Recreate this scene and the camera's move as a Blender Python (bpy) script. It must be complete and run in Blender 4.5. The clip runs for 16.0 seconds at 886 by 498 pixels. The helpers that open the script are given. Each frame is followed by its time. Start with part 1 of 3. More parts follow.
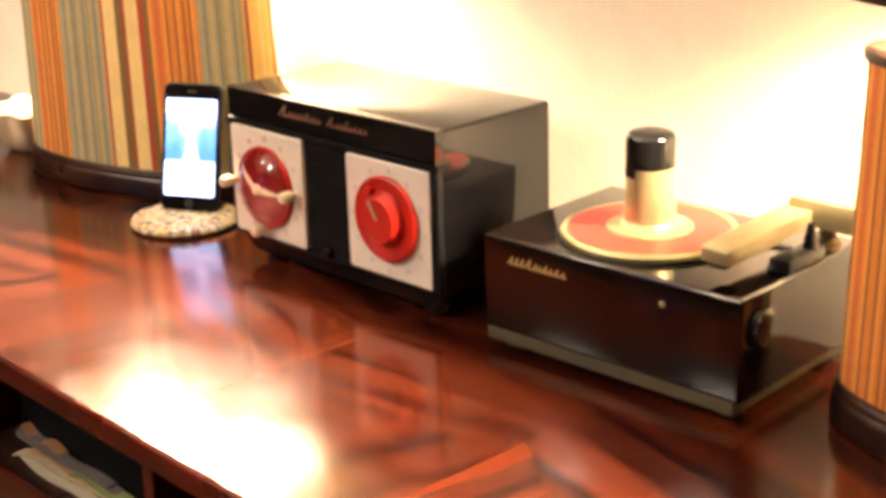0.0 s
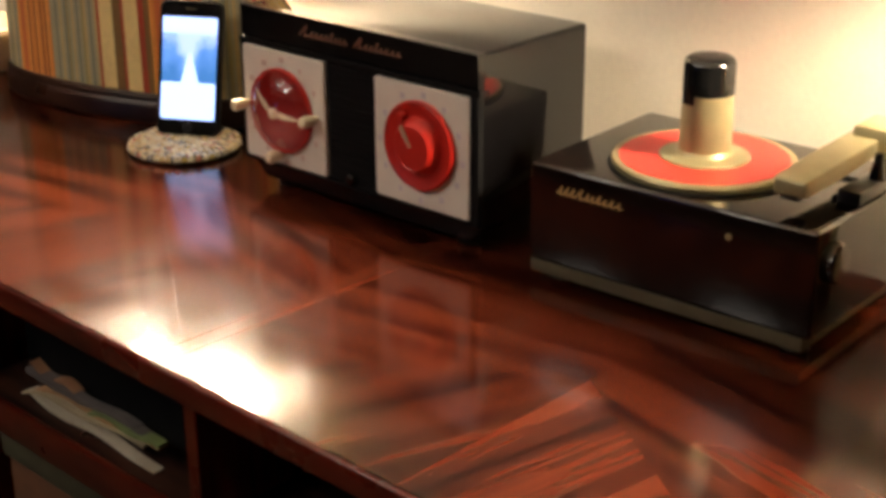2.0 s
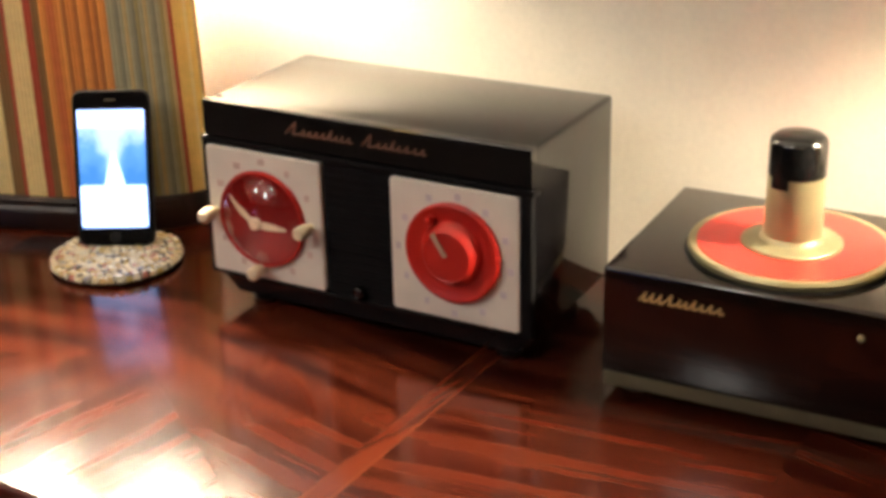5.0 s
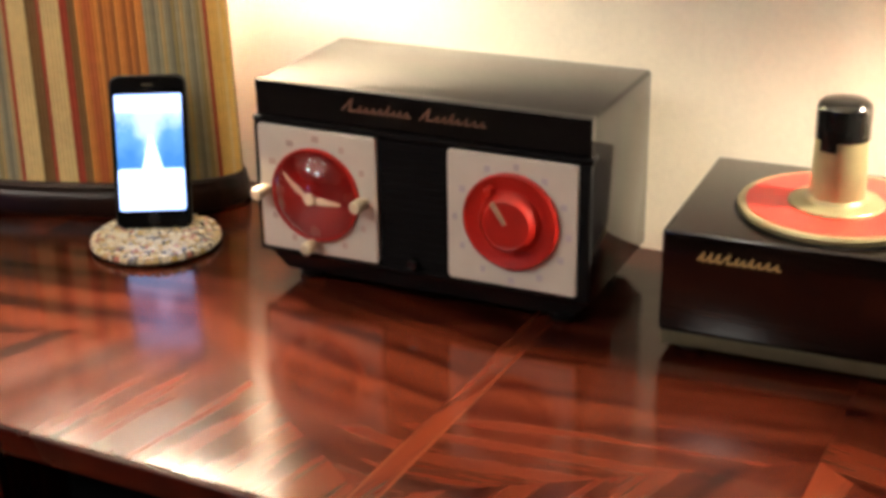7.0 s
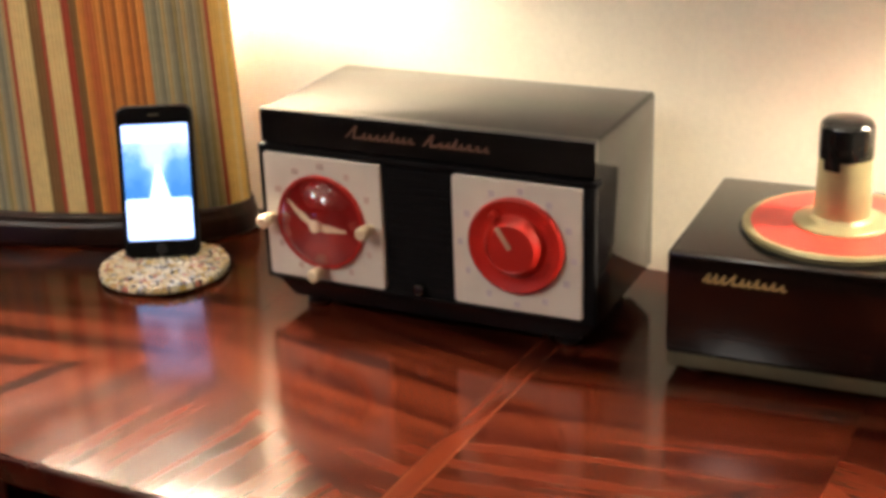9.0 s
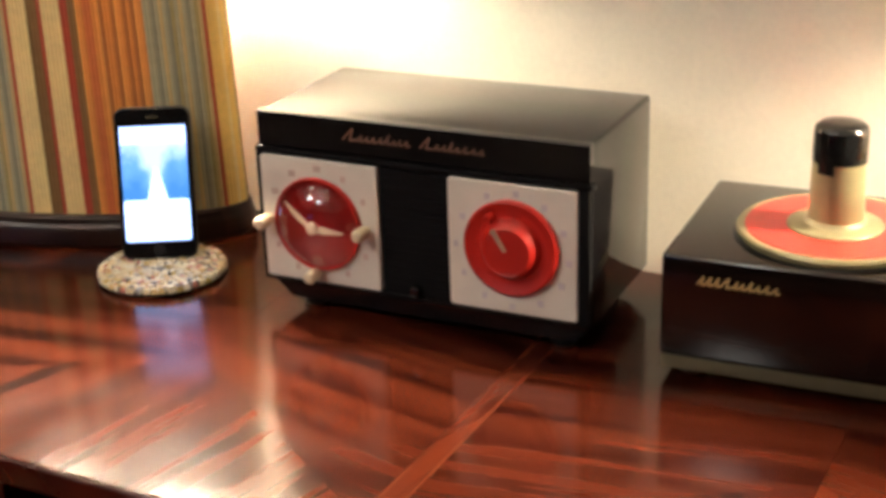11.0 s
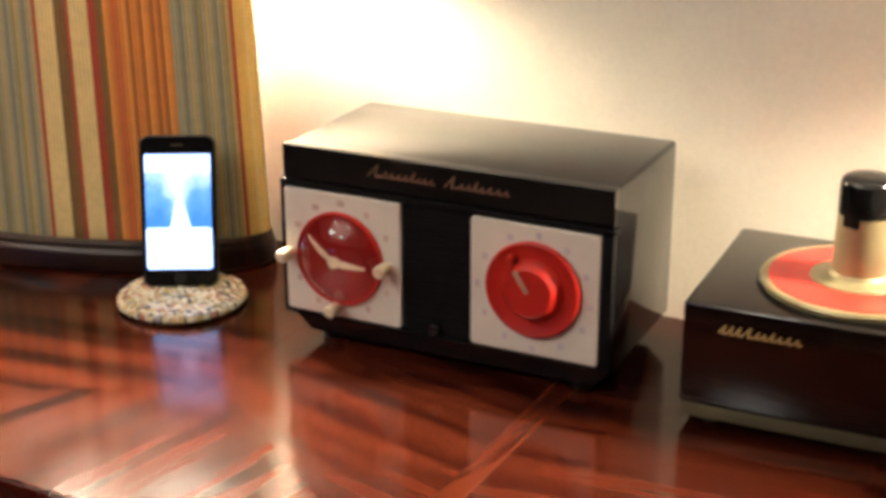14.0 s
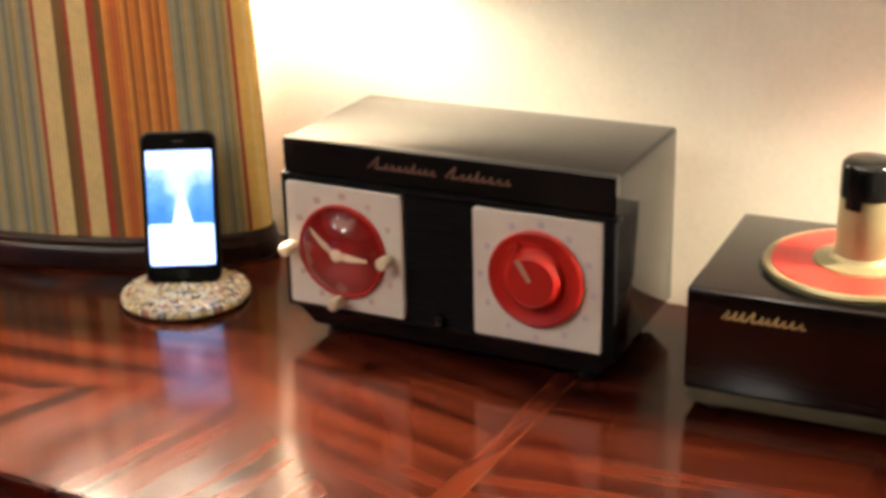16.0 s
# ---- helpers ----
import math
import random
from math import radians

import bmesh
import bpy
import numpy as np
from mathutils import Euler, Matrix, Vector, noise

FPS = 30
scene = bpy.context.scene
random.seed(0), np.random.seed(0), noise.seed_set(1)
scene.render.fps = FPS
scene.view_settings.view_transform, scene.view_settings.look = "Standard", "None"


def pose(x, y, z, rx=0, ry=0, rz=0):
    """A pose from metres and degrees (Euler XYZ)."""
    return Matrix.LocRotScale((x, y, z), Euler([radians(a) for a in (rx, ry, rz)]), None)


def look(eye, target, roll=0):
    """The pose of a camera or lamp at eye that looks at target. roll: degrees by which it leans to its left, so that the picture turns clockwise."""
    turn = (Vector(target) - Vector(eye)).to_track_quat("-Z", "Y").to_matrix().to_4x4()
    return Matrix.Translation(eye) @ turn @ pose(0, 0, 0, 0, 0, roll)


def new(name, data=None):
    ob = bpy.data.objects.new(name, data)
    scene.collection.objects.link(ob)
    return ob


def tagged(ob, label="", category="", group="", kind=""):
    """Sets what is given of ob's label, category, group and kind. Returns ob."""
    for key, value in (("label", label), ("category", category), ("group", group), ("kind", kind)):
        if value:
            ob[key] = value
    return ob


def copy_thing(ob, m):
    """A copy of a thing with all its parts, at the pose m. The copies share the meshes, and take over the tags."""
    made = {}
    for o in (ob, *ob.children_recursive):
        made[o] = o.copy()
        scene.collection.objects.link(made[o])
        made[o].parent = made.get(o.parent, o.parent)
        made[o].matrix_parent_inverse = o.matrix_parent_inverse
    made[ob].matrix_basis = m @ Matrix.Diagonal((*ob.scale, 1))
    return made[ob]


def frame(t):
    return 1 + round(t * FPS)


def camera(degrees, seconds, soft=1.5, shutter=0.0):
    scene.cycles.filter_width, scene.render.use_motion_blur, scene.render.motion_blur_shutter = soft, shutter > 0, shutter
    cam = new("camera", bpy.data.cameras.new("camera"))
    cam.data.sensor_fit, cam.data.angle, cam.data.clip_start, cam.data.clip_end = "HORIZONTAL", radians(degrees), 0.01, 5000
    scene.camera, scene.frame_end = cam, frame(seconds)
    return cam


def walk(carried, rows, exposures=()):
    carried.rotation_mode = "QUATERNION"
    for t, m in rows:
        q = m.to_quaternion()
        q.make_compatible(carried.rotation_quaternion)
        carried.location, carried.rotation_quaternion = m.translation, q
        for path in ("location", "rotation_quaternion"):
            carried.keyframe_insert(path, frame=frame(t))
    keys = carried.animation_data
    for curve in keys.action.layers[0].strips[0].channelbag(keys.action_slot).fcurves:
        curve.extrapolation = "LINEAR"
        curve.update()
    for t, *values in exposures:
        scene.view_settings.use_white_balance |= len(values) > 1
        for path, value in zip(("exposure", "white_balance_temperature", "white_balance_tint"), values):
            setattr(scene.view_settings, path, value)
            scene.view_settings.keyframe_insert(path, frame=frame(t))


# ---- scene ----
cam = camera(33.48, 16.0, soft=4.0)
PATH = [
    (0, (1.1242, -0.8188, 1.2385), (0.3130, -0.0271, 0.8445), -1.84),
    (0.5, (1.1193, -0.8102, 1.2376), (0.3102, -0.0232, 0.8302), -2.18),
    (1, (1.1112, -0.8144, 1.2375), (0.3142, -0.0215, 0.8177), -2.26),
    (1.5, (1.0770, -0.8194, 1.2322), (0.2995, -0.0140, 0.8001), -1.98),
    (2, (1.0090, -0.8585, 1.2278), (0.2691, -0.0299, 0.7737), -0.29),
    (2.5, (0.9363, -0.8866, 1.2521), (0.2289, -0.0380, 0.7836), -0.12),
    (3, (0.8878, -0.9185, 1.2736), (0.2221, -0.0158, 0.8471), 0.38),
    (3.5, (0.8667, -0.8868, 1.2673), (0.2200, 0.0297, 0.8411), 1.38),
    (3.7, (0.8478, -0.8552, 1.2614), (0.1959, 0.0581, 0.8363), 0.83),
    (5.8, (0.6288, -0.8873, 1.2694), (0.1503, 0.0981, 0.7795), -2.00),
    (6, (0.6212, -0.9170, 1.2665), (0.1465, 0.0746, 0.7855), -1.83),
    (6.5, (0.6172, -0.9597, 1.2563), (0.1561, 0.0493, 0.7988), -0.88),
    (7, (0.6108, -0.9600, 1.2549), (0.1418, 0.0429, 0.7919), -0.85),
    (7.5, (0.6134, -0.9529, 1.2563), (0.1255, 0.0387, 0.7887), -1.74),
    (8, (0.6201, -0.9551, 1.2582), (0.1325, 0.0427, 0.8037), -2.14),
    (8.5, (0.6189, -0.9558, 1.2584), (0.1343, 0.0466, 0.8107), -2.09),
    (11, (0.6255, -0.9578, 1.2621), (0.1396, 0.0441, 0.8148), -1.97),
    (11.5, (0.6216, -0.9575, 1.2595), (0.1393, 0.0458, 0.8114), -1.71),
    (12, (0.6198, -0.9543, 1.2614), (0.1346, 0.0453, 0.8080), -1.53),
    (12.5, (0.6238, -0.9571, 1.2656), (0.1359, 0.0461, 0.8234), -1.60),
    (13, (0.6272, -0.9601, 1.2711), (0.1371, 0.0512, 0.8501), -1.39),
    (13.5, (0.6208, -0.9614, 1.2682), (0.1235, 0.0477, 0.8507), -0.48),
    (14, (0.6174, -0.9577, 1.2700), (0.1191, 0.0474, 0.8439), -0.22),
    (14.5, (0.6165, -0.9557, 1.2652), (0.1141, 0.0448, 0.8332), -0.93),
    (15, (0.6155, -0.9548, 1.2660), (0.1182, 0.0447, 0.8259), -0.87),
    (15.5, (0.6161, -0.9560, 1.2671), (0.1161, 0.0460, 0.8360), -1.19),
    (16, (0.6199, -0.9570, 1.2675), (0.1183, 0.0445, 0.8369), -1.37),
]
EXPOSURES = [(0.0, 0.95, 7800, 17), (0.5, 0.42, 7450, 15), (1.0, 0.03, 7300, 15), (1.5, -0.13, 7150, 13), (2.0, -0.40, 6950, 12), (2.5, -0.56, 6850, 10), (3.0, -0.18, 6800, 10), (3.5, -0.02, 6650, 10), (6.0, 0.04, 6420, 10), (12.5, 0.06, 6420, 10), (14.0, 0.1, 6450, 10), (16.0, 0.08, 6450, 10)]
walk(cam, [(t, look(eye, target, roll)) for t, eye, target, roll in PATH], EXPOSURES)

# ---- light and world ----
world = bpy.data.worlds.new("world")
scene.world = world
world.use_nodes = True
world.node_tree.nodes["Background"].inputs["Color"].default_value = (0.02, 0.02, 0.025, 1)
world.node_tree.nodes["Background"].inputs["Strength"].default_value = 0.2
LAMP_GLOW = 1600.0       # bulbs of the two table lamps
CEILING_GLOW = 38.0     # the two globes of the ceiling light
WARM = (1.0, 0.83, 0.61)
WARM_SOFT = (1.0, 0.93, 0.84)

T = 0.76                                   # height of the sideboard's top
ROOM = pose(0.275, 0.188, 0, 0, 0, -2.0)   # along the wall, with its face at y = 0
DEPTH = 0.489                              # from the wall to the sideboard's front edge


# ---- materials ----
def mat(name, col, rough=0.5, metal=0.0, var=0.12, scale=60.0, bump=0.0, coat=0.0, ior=1.5):
    m = bpy.data.materials.new(name)
    m.use_nodes = True
    nt = m.node_tree
    p = nt.nodes["Principled BSDF"]
    p.inputs["Roughness"].default_value = rough
    p.inputs["Metallic"].default_value = metal
    p.inputs["IOR"].default_value = ior
    p.inputs["Coat Weight"].default_value = coat
    p.inputs["Coat Roughness"].default_value = 0.08
    tc = nt.nodes.new("ShaderNodeTexCoord")
    n1 = nt.nodes.new("ShaderNodeTexNoise")
    n1.inputs["Scale"].default_value = scale
    n1.inputs["Detail"].default_value = 6
    n2 = nt.nodes.new("ShaderNodeTexNoise")
    n2.inputs["Scale"].default_value = scale * 0.13
    n2.inputs["Detail"].default_value = 3
    add = nt.nodes.new("ShaderNodeMath")
    add.operation = "ADD"
    ramp = nt.nodes.new("ShaderNodeValToRGB")
    ramp.color_ramp.elements[0].position = 0.7
    ramp.color_ramp.elements[1].position = 1.0
    lo = [c * (1 - var) for c in col]
    hi = [min(1, c * (1 + var)) for c in col]
    ramp.color_ramp.elements[0].color = (*lo, 1)
    ramp.color_ramp.elements[1].color = (*hi, 1)
    nt.links.new(tc.outputs["Object"], n1.inputs["Vector"])
    nt.links.new(tc.outputs["Object"], n2.inputs["Vector"])
    half = nt.nodes.new("ShaderNodeMath")
    half.operation = "MULTIPLY"
    half.inputs[1].default_value = 0.85
    nt.links.new(n1.outputs["Fac"], add.inputs[0])
    nt.links.new(n2.outputs["Fac"], add.inputs[1])
    nt.links.new(add.outputs[0], half.inputs[0])
    nt.links.new(half.outputs[0], ramp.inputs["Fac"])
    nt.links.new(ramp.outputs["Color"], p.inputs["Base Color"])
    rr = nt.nodes.new("ShaderNodeMapRange")
    rr.inputs["From Min"].default_value = 0.3
    rr.inputs["From Max"].default_value = 0.7
    rr.inputs["To Min"].default_value = rough * 0.85
    rr.inputs["To Max"].default_value = min(1, rough * 1.2)
    nt.links.new(n2.outputs["Fac"], rr.inputs["Value"])
    nt.links.new(rr.outputs["Result"], p.inputs["Roughness"])
    if bump:
        b = nt.nodes.new("ShaderNodeBump")
        b.inputs["Strength"].default_value = bump
        b.inputs["Distance"].default_value = 0.001
        nt.links.new(n1.outputs["Fac"], b.inputs["Height"])
        nt.links.new(b.outputs["Normal"], p.inputs["Normal"])
    return m


def glow(name, col, strength):
    m = bpy.data.materials.new(name)
    m.use_nodes = True
    nt = m.node_tree
    nt.nodes.remove(nt.nodes["Principled BSDF"])
    e = nt.nodes.new("ShaderNodeEmission")
    e.inputs["Color"].default_value = (*col, 1)
    e.inputs["Strength"].default_value = strength
    nt.links.new(e.outputs[0], nt.nodes["Material Output"].inputs["Surface"])
    return m


def wood(name, dark, mid, light, angle, rough=0.15, coat=0.0, stretch=26.0, scale=3.1):
    """Polished veneer whose figure runs at that angle to the local x axis."""
    m = bpy.data.materials.new(name)
    m.use_nodes = True
    nt = m.node_tree
    p = nt.nodes["Principled BSDF"]
    tc = nt.nodes.new("ShaderNodeTexCoord")
    turn = nt.nodes.new("ShaderNodeMapping")
    turn.inputs["Rotation"].default_value = (0, 0, radians(-angle))
    mp = nt.nodes.new("ShaderNodeMapping")
    mp.inputs["Scale"].default_value = (scale, scale * stretch, scale)
    nt.links.new(tc.outputs["Object"], turn.inputs["Vector"])
    nt.links.new(turn.outputs["Vector"], mp.inputs["Vector"])
    n1 = nt.nodes.new("ShaderNodeTexNoise")
    n1.inputs["Scale"].default_value = 1.1
    n1.inputs["Detail"].default_value = 3
    n1.inputs["Distortion"].default_value = 0.25
    nt.links.new(mp.outputs["Vector"], n1.inputs["Vector"])
    n2 = nt.nodes.new("ShaderNodeTexNoise")
    n2.inputs["Scale"].default_value = 9.0
    n2.inputs["Detail"].default_value = 6
    nt.links.new(mp.outputs["Vector"], n2.inputs["Vector"])
    mix = nt.nodes.new("ShaderNodeMix")
    mix.inputs["Factor"].default_value = 0.2
    nt.links.new(n1.outputs["Fac"], mix.inputs["A"])
    nt.links.new(n2.outputs["Fac"], mix.inputs["B"])
    ramp = nt.nodes.new("ShaderNodeValToRGB")
    ramp.color_ramp.elements[0].position = 0.37
    ramp.color_ramp.elements[0].color = (*dark, 1)
    ramp.color_ramp.elements[1].position = 0.57
    ramp.color_ramp.elements[1].color = (*light, 1)
    e = ramp.color_ramp.elements.new(0.46)
    e.color = (*mid, 1)
    nt.links.new(mix.outputs["Result"], ramp.inputs["Fac"])
    nt.links.new(ramp.outputs["Color"], p.inputs["Base Color"])
    smear = nt.nodes.new("ShaderNodeTexNoise")
    smear.inputs["Scale"].default_value = 14.0
    smear.inputs["Detail"].default_value = 5
    nt.links.new(tc.outputs["Object"], smear.inputs["Vector"])
    rr = nt.nodes.new("ShaderNodeMapRange")
    rr.inputs["From Min"].default_value = 0.3
    rr.inputs["From Max"].default_value = 0.7
    rr.inputs["To Min"].default_value = rough * 0.8
    rr.inputs["To Max"].default_value = rough * 1.25
    nt.links.new(smear.outputs["Fac"], rr.inputs["Value"])
    nt.links.new(rr.outputs["Result"], p.inputs["Roughness"])
    p.inputs["IOR"].default_value = 1.37
    p.inputs["Coat Weight"].default_value = coat
    p.inputs["Coat Roughness"].default_value = rough * 0.7
    b = nt.nodes.new("ShaderNodeBump")
    b.inputs["Strength"].default_value = 0.015
    b.inputs["Distance"].default_value = 0.0006
    nt.links.new(n2.outputs["Fac"], b.inputs["Height"])
    nt.links.new(b.outputs["Normal"], p.inputs["Normal"])
    return m


def speckled(name):
    """Cut paper and beads in many colours, one colour to a piece."""
    m = bpy.data.materials.new(name)
    m.use_nodes = True
    nt = m.node_tree
    p = nt.nodes["Principled BSDF"]
    p.inputs["Roughness"].default_value = 0.35
    g = nt.nodes.new("ShaderNodeNewGeometry")
    ramp = nt.nodes.new("ShaderNodeValToRGB")
    ramp.color_ramp.interpolation = "CONSTANT"
    cols = [(0.0, (0.82, 0.71, 0.48)), (0.34, (0.88, 0.82, 0.66)), (0.62, (0.68, 0.50, 0.24)), (0.72, (0.36, 0.31, 0.24)),
            (0.77, (0.58, 0.22, 0.17)), (0.83, (0.62, 0.46, 0.15)), (0.90, (0.30, 0.29, 0.30)), (0.95, (0.05, 0.05, 0.05))]
    ramp.color_ramp.elements[0].color = (*cols[0][1], 1)
    ramp.color_ramp.elements[1].position = cols[1][0]
    ramp.color_ramp.elements[1].color = (*cols[1][1], 1)
    for at, c in cols[2:]:
        e = ramp.color_ramp.elements.new(at)
        e.color = (*c, 1)
    nt.links.new(g.outputs["Random Per Island"], ramp.inputs["Fac"])
    nt.links.new(ramp.outputs["Color"], p.inputs["Base Color"])
    return m


MAHOGANY = ((0.013, 0.0022, 0.0012), (0.039, 0.0067, 0.0030), (0.078, 0.0142, 0.0056))
MAHOGANY_CALM = ((0.011, 0.0019, 0.0011), (0.029, 0.0050, 0.0023), (0.060, 0.0110, 0.0045))
wood_rise = wood("mahogany_veneer_rising", *MAHOGANY_CALM, 8, rough=0.145, stretch=18.0)
wood_fall = wood("mahogany_veneer_falling", *MAHOGANY_CALM, -12, rough=0.145, stretch=18.0)
wood_out = wood("mahogany_veneer_outward", *MAHOGANY, 80, rough=0.145, stretch=15.0)
wood_out_calm = wood("mahogany_veneer_outward_calm", *MAHOGANY_CALM, 72, rough=0.145, stretch=18.0)
wood_pale = wood("pale_mahogany_stringing", (0.035, 0.0075, 0.004), (0.065, 0.014, 0.0065), (0.10, 0.024, 0.010), 84, rough=0.145)
wood_long = wood("mahogany_long_grain", (0.030, 0.0020, 0.0007), (0.070, 0.0050, 0.0014), (0.105, 0.009, 0.0024), 0, rough=0.3, coat=0.1)
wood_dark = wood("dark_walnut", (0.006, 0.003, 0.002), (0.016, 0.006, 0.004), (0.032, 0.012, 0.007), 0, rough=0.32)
wall_paint = mat("cream_wall_paint", (0.80, 0.74, 0.62), 0.75, var=0.03, scale=180, bump=0.25)
brown_paint = mat("dark_brown_wall_paint", (0.045, 0.030, 0.020), 0.8, var=0.08, scale=120, bump=0.2)
ceiling_paint = mat("white_ceiling_paint", (0.75, 0.72, 0.66), 0.85, var=0.03, scale=90, bump=0.2)
white_trim = mat("white_trim_paint", (0.78, 0.76, 0.72), 0.4, var=0.03)
carpet = mat("brown_carpet", (0.075, 0.050, 0.030), 0.95, var=0.35, scale=260, bump=0.9)
bakelite_black = mat("black_bakelite", (0.005, 0.0045, 0.005), 0.06, var=0.2, scale=30, ior=1.6)
bakelite_brown = mat("brown_bakelite", (0.0050, 0.0022, 0.0016), 0.11, var=0.35, scale=25, ior=1.58)
black_matt = mat("matt_black_plastic", (0.004, 0.004, 0.004), 0.38, var=0.2)
black_slat = mat("black_grille_plastic", (0.003, 0.003, 0.0035), 0.7, var=0.2, ior=1.25)
black_gloss = mat("glossy_black_plastic", (0.006, 0.006, 0.006), 0.12, var=0.2)
ivory = mat("ivory_panel", (0.76, 0.69, 0.60), 0.45, var=0.04, scale=40)
ivory_knob = mat("cream_knob_plastic", (0.78, 0.66, 0.46), 0.3, var=0.05, scale=80)
red_dial = mat("dark_red_enamel", (0.25, 0.006, 0.005), 0.35, var=0.15, scale=35)
red_knob = mat("bright_red_plastic", (0.48, 0.014, 0.008), 0.42, var=0.06, scale=35)
red_label = mat("red_platter_enamel", (0.62, 0.035, 0.025), 0.35, var=0.06, scale=60)
gold = mat("champagne_gold_metal", (0.34, 0.300, 0.165), 0.4, metal=0.5, var=0.08, scale=50)
gold_paint = mat("champagne_gold_paint", (0.34, 0.300, 0.165), 0.4, metal=0.35, var=0.06, scale=50)
gold_dull = mat("dull_gold_trim", (0.12, 0.098, 0.056), 0.5, metal=0.3, var=0.12, scale=60)
gold_bright = mat("bright_gold_badge", (0.60, 0.45, 0.19), 0.35, metal=0.35, var=0.08)
gold_print = mat("gold_print", (0.24, 0.125, 0.085), 0.45, metal=0.1, var=0.1)
print_rose = mat("faded_rose_print", (0.64, 0.48, 0.41), 0.6, var=0.1)
print_mauve = mat("faded_mauve_print", (0.62, 0.54, 0.55), 0.6, var=0.1)
pointer_tan = mat("faded_tan_paint", (0.50, 0.33, 0.23), 0.5, var=0.08)
brass = mat("polished_brass", (0.70, 0.50, 0.22), 0.25, metal=1.0, var=0.08)
shade_linen = bpy.data.materials.new("cream_linen_shade")
shade_linen.use_nodes = True
_nt = shade_linen.node_tree
_nt.nodes.remove(_nt.nodes["Principled BSDF"])
_d, _t, _m, _n = (_nt.nodes.new(k) for k in ("ShaderNodeBsdfDiffuse", "ShaderNodeBsdfTranslucent", "ShaderNodeMixShader", "ShaderNodeTexNoise"))
_d.inputs["Color"].default_value = (0.86, 0.81, 0.72, 1)
_t.inputs["Color"].default_value = (0.20, 0.17, 0.13, 1)
_n.inputs["Scale"].default_value = 300
_mr = _nt.nodes.new("ShaderNodeMapRange")
_mr.inputs["To Min"].default_value, _mr.inputs["To Max"].default_value = 0.30, 0.40
_nt.links.new(_n.outputs["Fac"], _mr.inputs["Value"])
_nt.links.new(_mr.outputs["Result"], _m.inputs["Fac"])
_nt.links.new(_d.outputs[0], _m.inputs[1])
_nt.links.new(_t.outputs[0], _m.inputs[2])
_nt.links.new(_m.outputs[0], _nt.nodes["Material Output"].inputs["Surface"])
yarn = {
    "orange": mat("burnt_orange_fabric", (0.728, 0.269, 0.059), 0.8, var=0.06, scale=160, bump=0.3),
    "amber": mat("amber_fabric", (0.840, 0.363, 0.085), 0.8, var=0.06, scale=160, bump=0.3),
    "russet": mat("russet_fabric", (0.644, 0.168, 0.052), 0.8, var=0.06, scale=160, bump=0.3),
    "umber": mat("umber_fabric", (0.420, 0.134, 0.035), 0.8, var=0.06, scale=160, bump=0.3),
    "rust": mat("rust_red_fabric", (0.463, 0.067, 0.032), 0.8, var=0.06, scale=160, bump=0.3),
    "grey": mat("grey_green_fabric", (0.400, 0.370, 0.240), 0.8, var=0.06, scale=160, bump=0.3),
    "slate": mat("slate_fabric", (0.250, 0.249, 0.175), 0.8, var=0.06, scale=160, bump=0.3),
    "tan": mat("tan_fabric", (0.560, 0.403, 0.183), 0.8, var=0.06, scale=160, bump=0.3),
    "olive": mat("olive_fabric", (0.364, 0.296, 0.125), 0.8, var=0.06, scale=160, bump=0.3),
    "cream": mat("straw_cream_fabric", (0.850, 0.660, 0.300), 0.8, var=0.06, scale=160, bump=0.3),
    "brown": mat("dark_brown_fabric", (0.239, 0.128, 0.044), 0.8, var=0.06, scale=160, bump=0.3),
    "gold": mat("golden_ochre_fabric", (0.850, 0.578, 0.171), 0.8, var=0.06, scale=160, bump=0.3),
}
mosaic = speckled("coloured_mosaic")
screen_white = glow("lit_screen_white", (0.41, 0.56, 1.0), 3.0)
screen_picture = glow("lit_screen_picture", (0.3, 0.6, 1.0), 1.7)
_nt = screen_picture.node_tree
_tc, _sp, _no, _ma, _rp = (_nt.nodes.new(k) for k in ("ShaderNodeTexCoord", "ShaderNodeSeparateXYZ", "ShaderNodeTexNoise", "ShaderNodeMath", "ShaderNodeValToRGB"))
_no.inputs["Scale"].default_value, _no.inputs["Detail"].default_value = 55, 3
_mz = _nt.nodes.new("ShaderNodeMapRange")      # height in the picture: deep blue below, pale above
_mz.inputs["From Min"].default_value, _mz.inputs["From Max"].default_value = 0.052, 0.104
_ab = _nt.nodes.new("ShaderNodeMath")          # paler towards the middle
_ab.operation = "ABSOLUTE"
_mx = _nt.nodes.new("ShaderNodeMapRange")
_mx.inputs["From Min"].default_value, _mx.inputs["From Max"].default_value, _mx.inputs["To Min"].default_value, _mx.inputs["To Max"].default_value = 0.0, 0.016, 0.3, -0.25
_ma.operation = "ADD"
_m2 = _nt.nodes.new("ShaderNodeMath")
_m2.operation = "ADD"
_m3 = _nt.nodes.new("ShaderNodeMath")
_m3.operation = "MULTIPLY_ADD"
_m3.inputs[1].default_value, _m3.inputs[2].default_value = 0.9, -0.45
